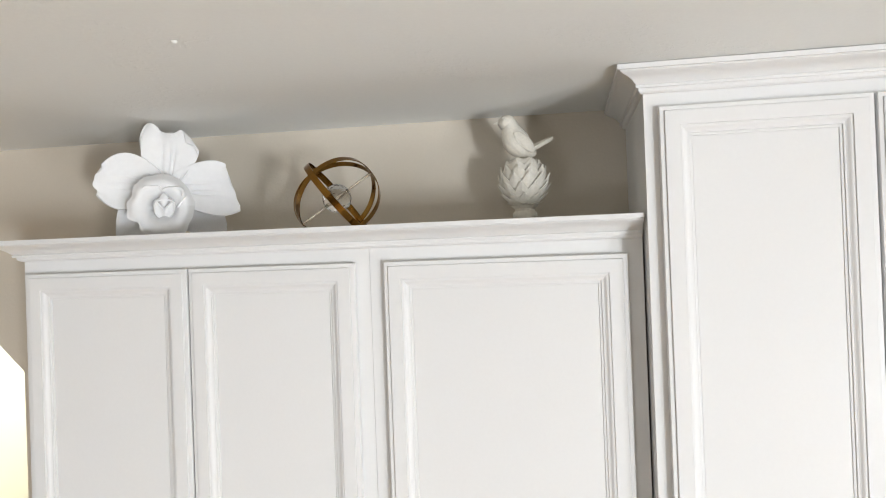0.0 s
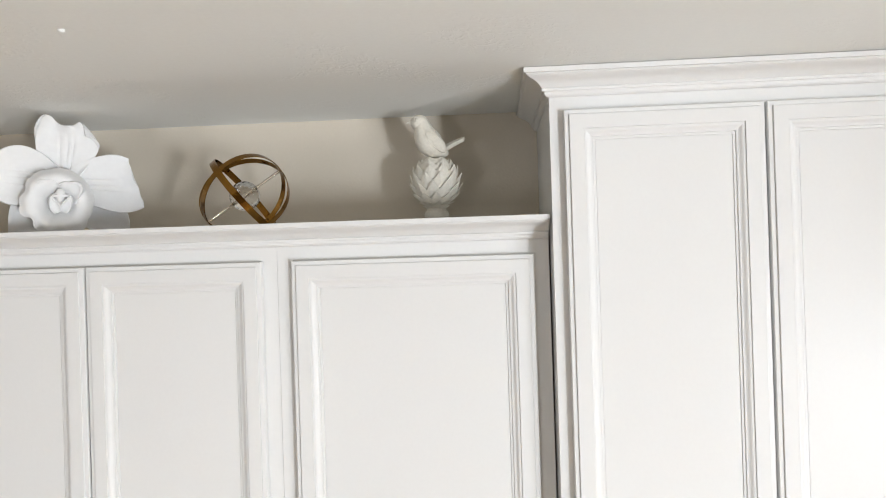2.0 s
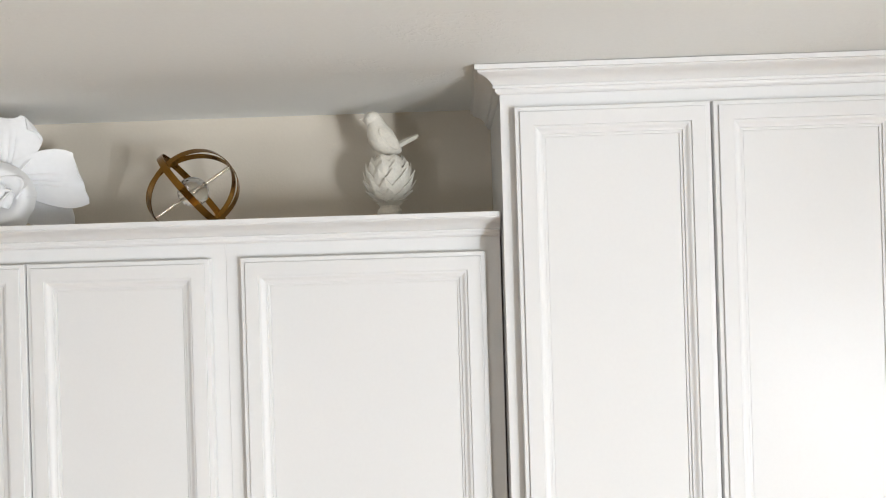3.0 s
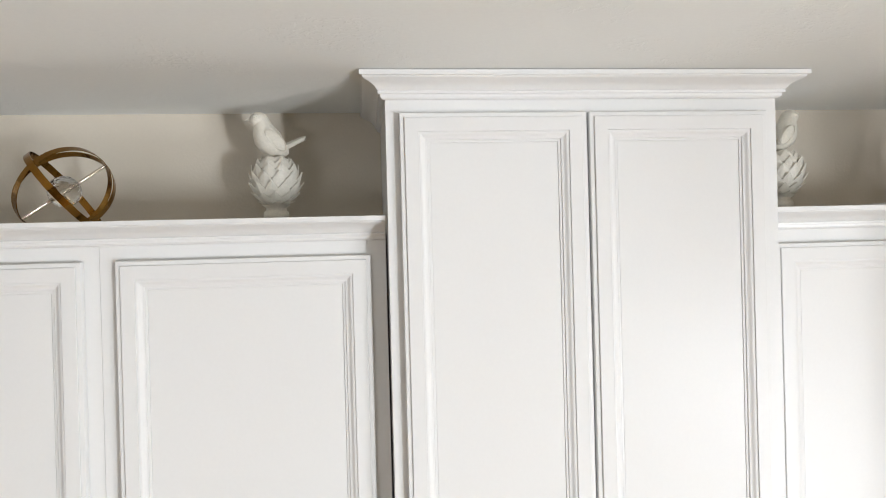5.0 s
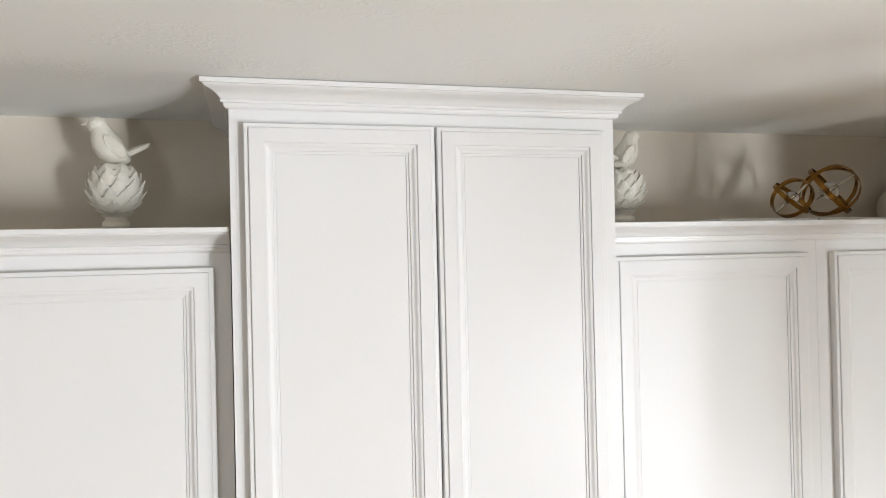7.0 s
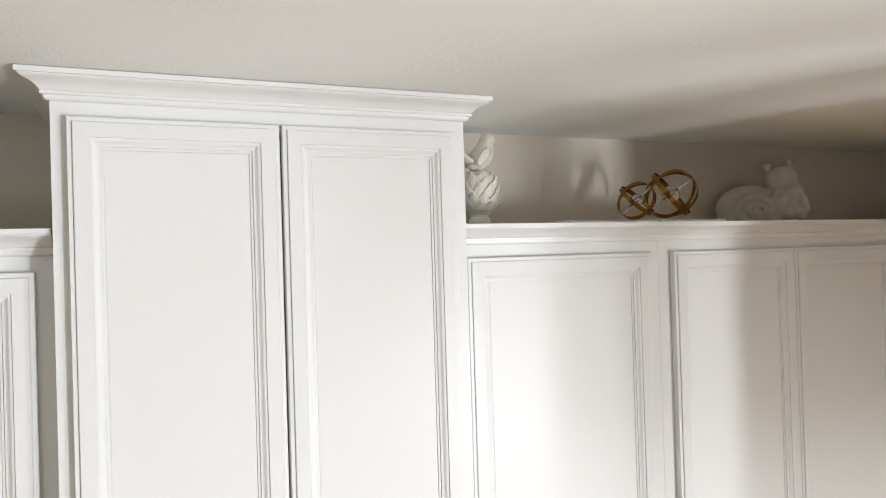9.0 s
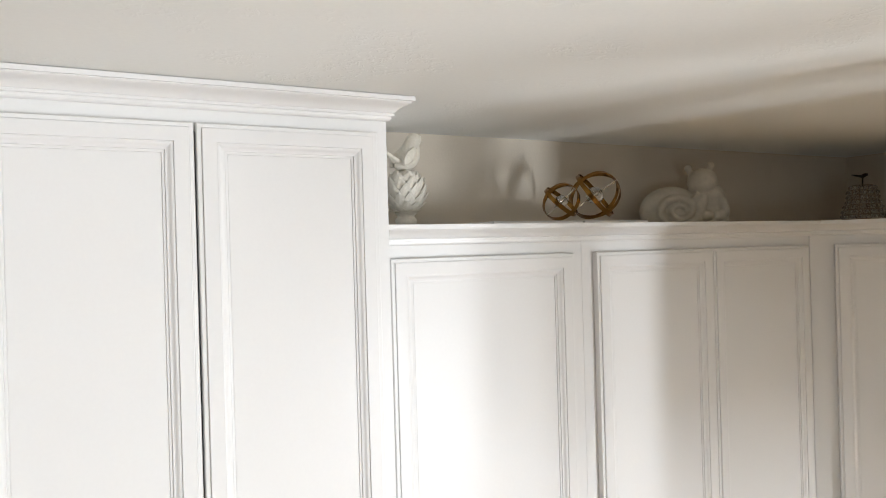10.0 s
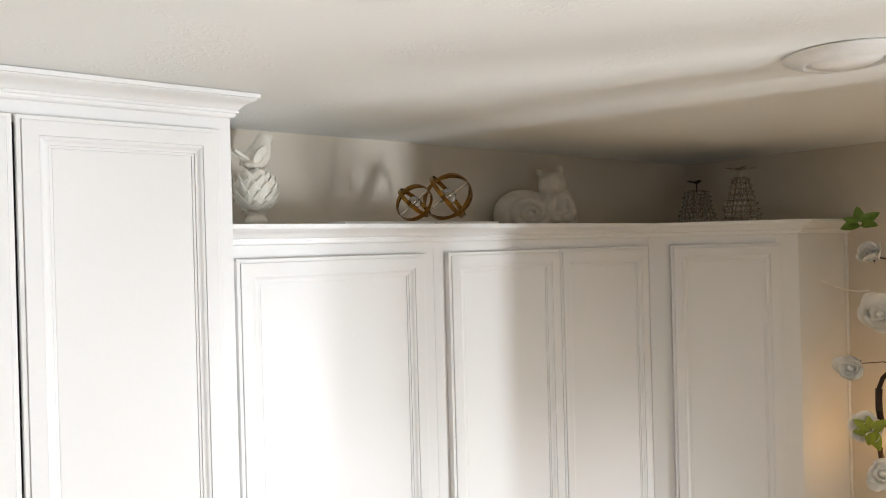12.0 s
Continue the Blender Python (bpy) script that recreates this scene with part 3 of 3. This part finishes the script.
bird_finial((1.214, 1.622, 2.1545), -165, "cream ceramic bird finial turned away beside the tall cabinet")

# low white trays under the two small orbs
for x0, x1, y0, y1 in ((1.352, 1.618, 1.434, 1.585), (1.622, 1.835, 1.433, 1.580)):
    bm = bmesh.new()
    box(bm, x0, x1, y0, y1, 0, 0.037, 0.0008)
    b = tagged(part("tray", bm, BOARD, None), "low flat white tray standing on the cabinet top", "tray", "white trays")
    b.location.z = 2.1540
orb_sculpture((1.592, 1.488, 2.1912), 0.0505, -44, "small gold metal hoop orb with a crystal ball", 0.0105, -7)
orb_sculpture((1.706, 1.492, 2.1912), 0.0685, -40, "medium gold metal hoop orb with a crystal ball", 0.0115, 2)


def snail_figurine():
    """A seated garden snail cast in one piece, its shell to the left."""
    bm = bmesh.new()
    ellipsoid(bm, pose(-0.040, 0, 0.070), (0.098, 0.050, 0.077), 40)
    pts = []
    for i in range(110):
        t = i / 109
        a = 0.9 - t * 2 * math.pi * 2.15
        k = 1 - 0.86 * t
        pts.append((-0.030 + 0.074 * k * math.cos(a), -0.036 - 0.018 * t, 0.072 + 0.056 * k * math.sin(a)))
    tube(bm, pts, 0.016, 12, lambda v: 1.0 - 0.62 * v)
    ellipsoid(bm, pose(0.072, 0, 0.050, 0, 6, 0), (0.066, 0.052, 0.072), 32)     # body
    ellipsoid(bm, pose(0.074, -0.006, 0.100), (0.054, 0.046, 0.058), 28)         # chest
    ellipsoid(bm, pose(0.052, -0.018, 0.158, 0, -8, 0), (0.046, 0.042, 0.042), 28)   # head
    ellipsoid(bm, pose(0.056, -0.046, 0.147), (0.023, 0.018, 0.017), 20)         # muzzle
    for x, z, lean in ((0.020, 0.186, -24), (0.079, 0.196, 14)):
        ellipsoid(bm, pose(x, -0.012, z, 0, lean, 0), (0.011, 0.011, 0.020), 14)
        ellipsoid(bm, pose(x + lean * 0.0003, -0.014, z + 0.014), (0.0125, 0.0115, 0.0115), 16)
    for x, a in ((0.040, 24), (0.105, -20)):
        ellipsoid(bm, pose(x, -0.040, 0.086, 0, a, 0), (0.017, 0.018, 0.040), 18)
        ellipsoid(bm, pose(x + 0.012 * (1 if a > 0 else -1), -0.052, 0.054), (0.019, 0.014, 0.016), 14)
    ellipsoid(bm, pose(0.03, -0.004, 0.010), (0.115, 0.058, 0.020), 28)
    box(bm, -0.115, 0.135, -0.045, 0.045, 0.0, 0.012)
    ob = part("snail_figurine", bm, STONE, None, smooth=True)
    tagged(ob, "weathered pale stone snail figurine with a coiled shell", "figurine")
    ob.matrix_world = pose(2.156, 1.612, 2.1545, 0, 0, -26)
    re = ob.modifiers.new("fuse", "REMESH")
    re.mode, re.voxel_size, re.use_smooth_shade = "VOXEL", 0.0028, True
    sm = ob.modifiers.new("soften", "SMOOTH")
    sm.factor, sm.iterations = 0.5, 4
    return ob


snail_figurine()


def beaded_fruit(place, turn, radius, height, waist, label, leaf_mat, leaves):
    """A fruit-shaped wire frame set with rows of crystal beads, metal leaves on top."""
    f = thing("beaded_fruit", place, label, "ornament", "crystal bead fruits")
    f.rotation_euler = (0, 0, radians(turn))

    def rad(v):
        return radius * (1 - waist * v ** 1.6) * (0.80 + 0.20 * math.sin(math.pi * min(1, v * 1.6))) * (1 - max(0, v - 0.86) ** 2 * 14)
    bm = bmesh.new()
    rows = 9
    for i in range(rows + 1):
        v = i / rows
        r = max(rad(v), 0.012)
        tube(bm, [(r * math.cos(a), r * math.sin(a), 0.002 + height * v) for a in (2 * math.pi * k / 24 for k in range(24))], 0.0012, 5, None, True)
    for k in range(12):
        a = 2 * math.pi * k / 12
        tube(bm, [(max(rad(i / rows), 0.012) * math.cos(a), max(rad(i / rows), 0.012) * math.sin(a), 0.002 + height * i / rows) for i in range(rows + 1)], 0.0011, 5)
    part("wire_frame", bm, WIRE, f, "dark silver wire frame")
    bm = bmesh.new()
    for i in range(rows):
        v = (i + 0.5) / rows
        r = rad(v)
        n = max(8, int(2 * math.pi * r / 0.0150))
        for k in range(n):
            a = 2 * math.pi * (k + 0.5 * (i % 2)) / n
            bmesh.ops.create_icosphere(bm, subdivisions=1, radius=0.0069, matrix=pose(r * math.cos(a), r * math.sin(a), 0.002 + height * v))
    beads = part("beadwork", bm, CRYSTAL, f, "clear glass beads in rows")
    beads["kind"] = "stuff"
    bm = bmesh.new()
    tube(bm, [(0, 0, height - 0.002), (0.001, 0, height + 0.012), (0.003, 0, height + 0.034)], 0.0026, 8)
    part("stalk", bm, leaf_mat, f)
    for a, length, width, lift in leaves:
        bm = bmesh.new()
        blade(bm, pose(0.002, 0, height + 0.033, 0, 0, a) @ pose(0, 0, 0, lift, 0, 0), length, width, cup=0.5, curl=-0.12, ruffle=0.002, thick=0.0014, nu=6, nv=10, blunt=0.9)
        part("leaf", bm, leaf_mat, f, "curled metal leaf", True)
    return f


beaded_fruit((2.885, 1.500, 2.1567), 20, 0.067, 0.148, 0.20, "squat crystal bead fruit ornament with dark metal leaves", IRON, ((70, 0.062, 0.022, 10), (-100, 0.030, 0.026, 30)))
beaded_fruit((2.862, 1.312, 2.1567), 0, 0.065, 0.180, 0.46, "pear-shaped crystal bead fruit ornament with silver leaves", STEEL, ((60, 0.058, 0.026, 8), (-120, 0.060, 0.026, 10), (150, 0.030, 0.02, 20)))


# ---- ceiling light ----
def ceiling_light():
    c = thing("ceiling_light", (1.818, 0.510, CEIL), "round white flush ceiling light, switched off", "ceiling light")
    bm = bmesh.new()
    lathe(bm, ((0.064, 0.0), (0.100, -0.001), (0.101, -0.003), (0.098, -0.006), (0.088, -0.011), (0.078, -0.0155), (0.070, -0.0180), (0.0665, -0.0185), (0.063, -0.015), (0.061, -0.004)), 64)
    part("trim_ring", bm, ENAMEL, c, "", True)
    bm = bmesh.new()
    lathe(bm, ((0.0605, -0.008), (0.057, -0.014), (0.046, -0.019), (0.030, -0.022), (0.014, -0.0235), (0.003, -0.024)), 48)
    part("diffuser", bm, FROST, c, "frosted domed diffuser", True)
    return c


ceiling_light()

# ---- flowers and sconce beside the corner cabinet ----


def bloom(place, facing, size, label, petals=7, closed=0.3, seed=1):
    """A white silk bloom. facing: (tilt, turn) in degrees."""
    rnd = random.Random(seed)
    f = thing("silk_flower", place, label, "flower", "white silk flowers")
    f.rotation_euler = (radians(facing[0]), 0, radians(facing[1]))
    for k in range(petals):
        inner = k >= petals - 4
        bm = bmesh.new()
        a = 360 / (petals - 4) * k + rnd.uniform(-16, 16) if not inner else 90 * k + rnd.uniform(-30, 30)
        tilt = (8 + 62 * closed if not inner else 64) + rnd.uniform(-16, 16)
        blade(bm, pose(0, 0, 0, 0, 0, a) @ pose(0, 0.003, 0, tilt, 0, 0), size * (0.95 if not inner else 0.62) * rnd.uniform(0.85, 1.12), size * (0.92 if not inner else 0.6) * rnd.uniform(0.85, 1.1),
              cup=0.30, curl=0.02 - 0.35 * (1 - closed) * rnd.uniform(0.3, 1.0), ruffle=0.0055, waves=3, blunt=1.5, full=0.42, lobes=0.04, ribs=0.0005, thick=0.0012, nu=10, nv=10, seed=rnd.uniform(0, 6))
        part("petal", bm, PETAL, f, smooth=True)
    bm = bmesh.new()
    ellipsoid(bm, pose(0, 0, 0.008), (size * 0.17, size * 0.17, size * 0.22), 12)
    part("heart", bm, PETAL, f, smooth=True)
    bm = bmesh.new()
    tube(bm, [(0, 0, -0.004), (0.002, 0, -0.02), (0.010, 0.004, -0.048), (0.016, 0.02, -0.085), (0.01, 0.03, -0.12)], 0.0028, 8)
    for k in range(4):
        blade(bm, pose(0, 0, -0.004, 0, 0, 90 * k + 20) @ pose(0, 0.002, 0, 20, 0, 0), size * 0.42, size * 0.16, cup=0.3, curl=-0.1, thick=0.001, nu=4, nv=6)
    part("calyx", bm, IRON, f, "dark calyx and stalk")
    return f


def leaf_spray(place, turns, size, label, mat):
    s = thing("leaf_spray", place, label, "leaves", "green leaf sprays")
    s.rotation_euler = (radians(66), 0, radians(-66))
    for a, tilt, k in turns:
        bm = bmesh.new()
        blade(bm, pose(0, 0, 0, 0, 0, a) @ pose(0, 0.004, 0, tilt, 0, 0), size * k, size * k * 0.62, cup=0.25, curl=-0.12, ruffle=0.002, thick=0.0010, nu=8, nv=12, blunt=0.85, full=0.6)
        part("leaf", bm, mat, s, smooth=True)
    bm = bmesh.new()
    tube(bm, [(0, 0, 0), (0.004, 0.01, -0.012), (0.012, 0.022, -0.026)], 0.0016, 6)
    part("twig", bm, mat, s)
    return s


FX = 2.965
leaf_spray((FX, 0.968, 2.168), ((8, 14, 1.0), (78, 20, 0.9), (112, 8, 1.1), (-62, 16, 1.15), (-112, 24, 1.0)), 0.050, "dark green silk leaves at the top of the flower garland", LEAF)
bloom((2.990, 0.940, 2.062), (70, -100), 0.064, "half-closed white silk flower on a dark stalk", 9, 0.85, 3)
bloom((2.985, 0.925, 1.872), (74, -62), 0.084, "open white silk flower with a dark centre stalk", 11, 0.62, 5)
bloom((2.945, 0.998, 1.700), (80, -75), 0.062, "open white silk flower hanging by the cabinet side", 11, 0.66, 8)
bloom((2.930, 0.952, 1.515), (74, -66), 0.070, "white silk flower glowing in warm lamp light", 9, 0.6, 11)
bloom((2.930, 0.905, 1.385), (74, -60), 0.070, "white silk flower low on the garland", 9, 0.6, 14)
leaf_spray((2.905, 0.925, 1.520), ((60, 18, 1.0), (100, 12, 0.9), (-50, 22, 1.0), (-160, 14, 1.15), (170, 24, 0.9), (10, 20, 0.8)), 0.052, "yellow-green silk leaves beside the warm lamp", LIME)


def wall_sconce():
    """An iron wall sconce with scrolls and a small peach glass globe."""
    x, y = 2.985, 0.868
    s = thing("wall_sconce", (x, y, 1.40), "dark iron scroll wall sconce with a lit peach globe", "wall lamp")
    bm = bmesh.new()
    box(bm, RIGHT - 0.008 - x, RIGHT - 0.001 - x, -0.10, -0.04, -0.05, 0.38, 0.002)
    part("back_plate", bm, IRON, s)
    for pts, r in (([(-0.030, 0.052, 0.245), (-0.038, 0.050, 0.215), (-0.042, 0.048, 0.18), (-0.038, 0.045, 0.145), (-0.030, 0.04, 0.13)], 0.010),
                   ([(0.19, -0.07, 0.30), (0.12, -0.02, 0.33), (0.05, 0.03, 0.31), (-0.005, 0.05, 0.275), (-0.030, 0.052, 0.245)], 0.007),
                   ([(0.19, -0.07, 0.02), (0.11, -0.04, -0.03), (0.03, 0.0, -0.03), (-0.02, 0.03, -0.005), (-0.043, 0.045, 0.035), (-0.05, 0.045, 0.065)], 0.008)):
        bm = bmesh.new()
        tube(bm, pts, r, 10)
        part("scroll_arm", bm, IRON, s, smooth=True)
    bm = bmesh.new()
    lathe(bm, ((0.012, 0.020), (0.030, 0.026), (0.034, 0.034), (0.030, 0.038), (0.010, 0.036)), 24)
    part("drip_pan", bm, IRON, s)
    bm = bmesh.new()
    ellipsoid(bm, pose(0, 0, 0.068), (0.030, 0.030, 0.032), 24)
    part("globe", bm, GLOW, s, "lit peach glass globe", True)
    return s


GLOW = bpy.data.materials.new("lit_peach_glass")
GLOW.use_nodes = True
gb = GLOW.node_tree.nodes["Principled BSDF"]
gb.inputs["Base Color"].default_value = (0.9, 0.55, 0.3, 1)
gb.inputs["Emission Color"].default_value = (1.0, 0.56, 0.2, 1)
gb.inputs["Emission Strength"].default_value = 20.0
wall_sconce()

# a loose pale tendril
bm = bmesh.new()
tube(bm, [(2.86, 1.045, 1.985), (2.885, 1.02, 1.968), (2.92, 1.0, 1.955), (2.955, 0.975, 1.948), (2.985, 0.955, 1.950)], 0.0022, 6)
tagged(part("tendril", bm, PETAL, None, smooth=True), "thin pale tendril of the flower garland", "tendril")
bm = bmesh.new()
tube(bm, [(3.085, 0.90, 2.16), (3.085, 0.89, 2.09), (3.08, 0.885, 2.0), (3.07, 0.88, 1.85), (3.075, 0.885, 1.70), (3.08, 0.88, 1.55), (3.06, 0.86, 1.40), (3.07, 0.86, 1.2)], 0.0040, 8)
tube(bm, [(3.075, 0.885, 1.70), (3.070, 0.95, 1.712), (3.056, 1.022, 1.700)], 0.0016, 6)
tagged(part("vine", bm, IRON, None, smooth=True), "dark brown vine stem of the flower garland", "vine")

# a small lump of paint on the ceiling
bm = bmesh.new()
ellipsoid(bm, pose(0, 0, 0, 0, 0, 30), (0.0042, 0.0022, 0.0028), 14)
ellipsoid(bm, pose(-0.004, 0.001, 0.001), (0.0028, 0.0024, 0.0026), 10)
drip = tagged(part("paint_drip", bm, CEILING, None, smooth=True), "small white paint drip hanging from the ceiling", "paint drip")
drip.location = (-0.401, 0.980, CEIL - 0.002)
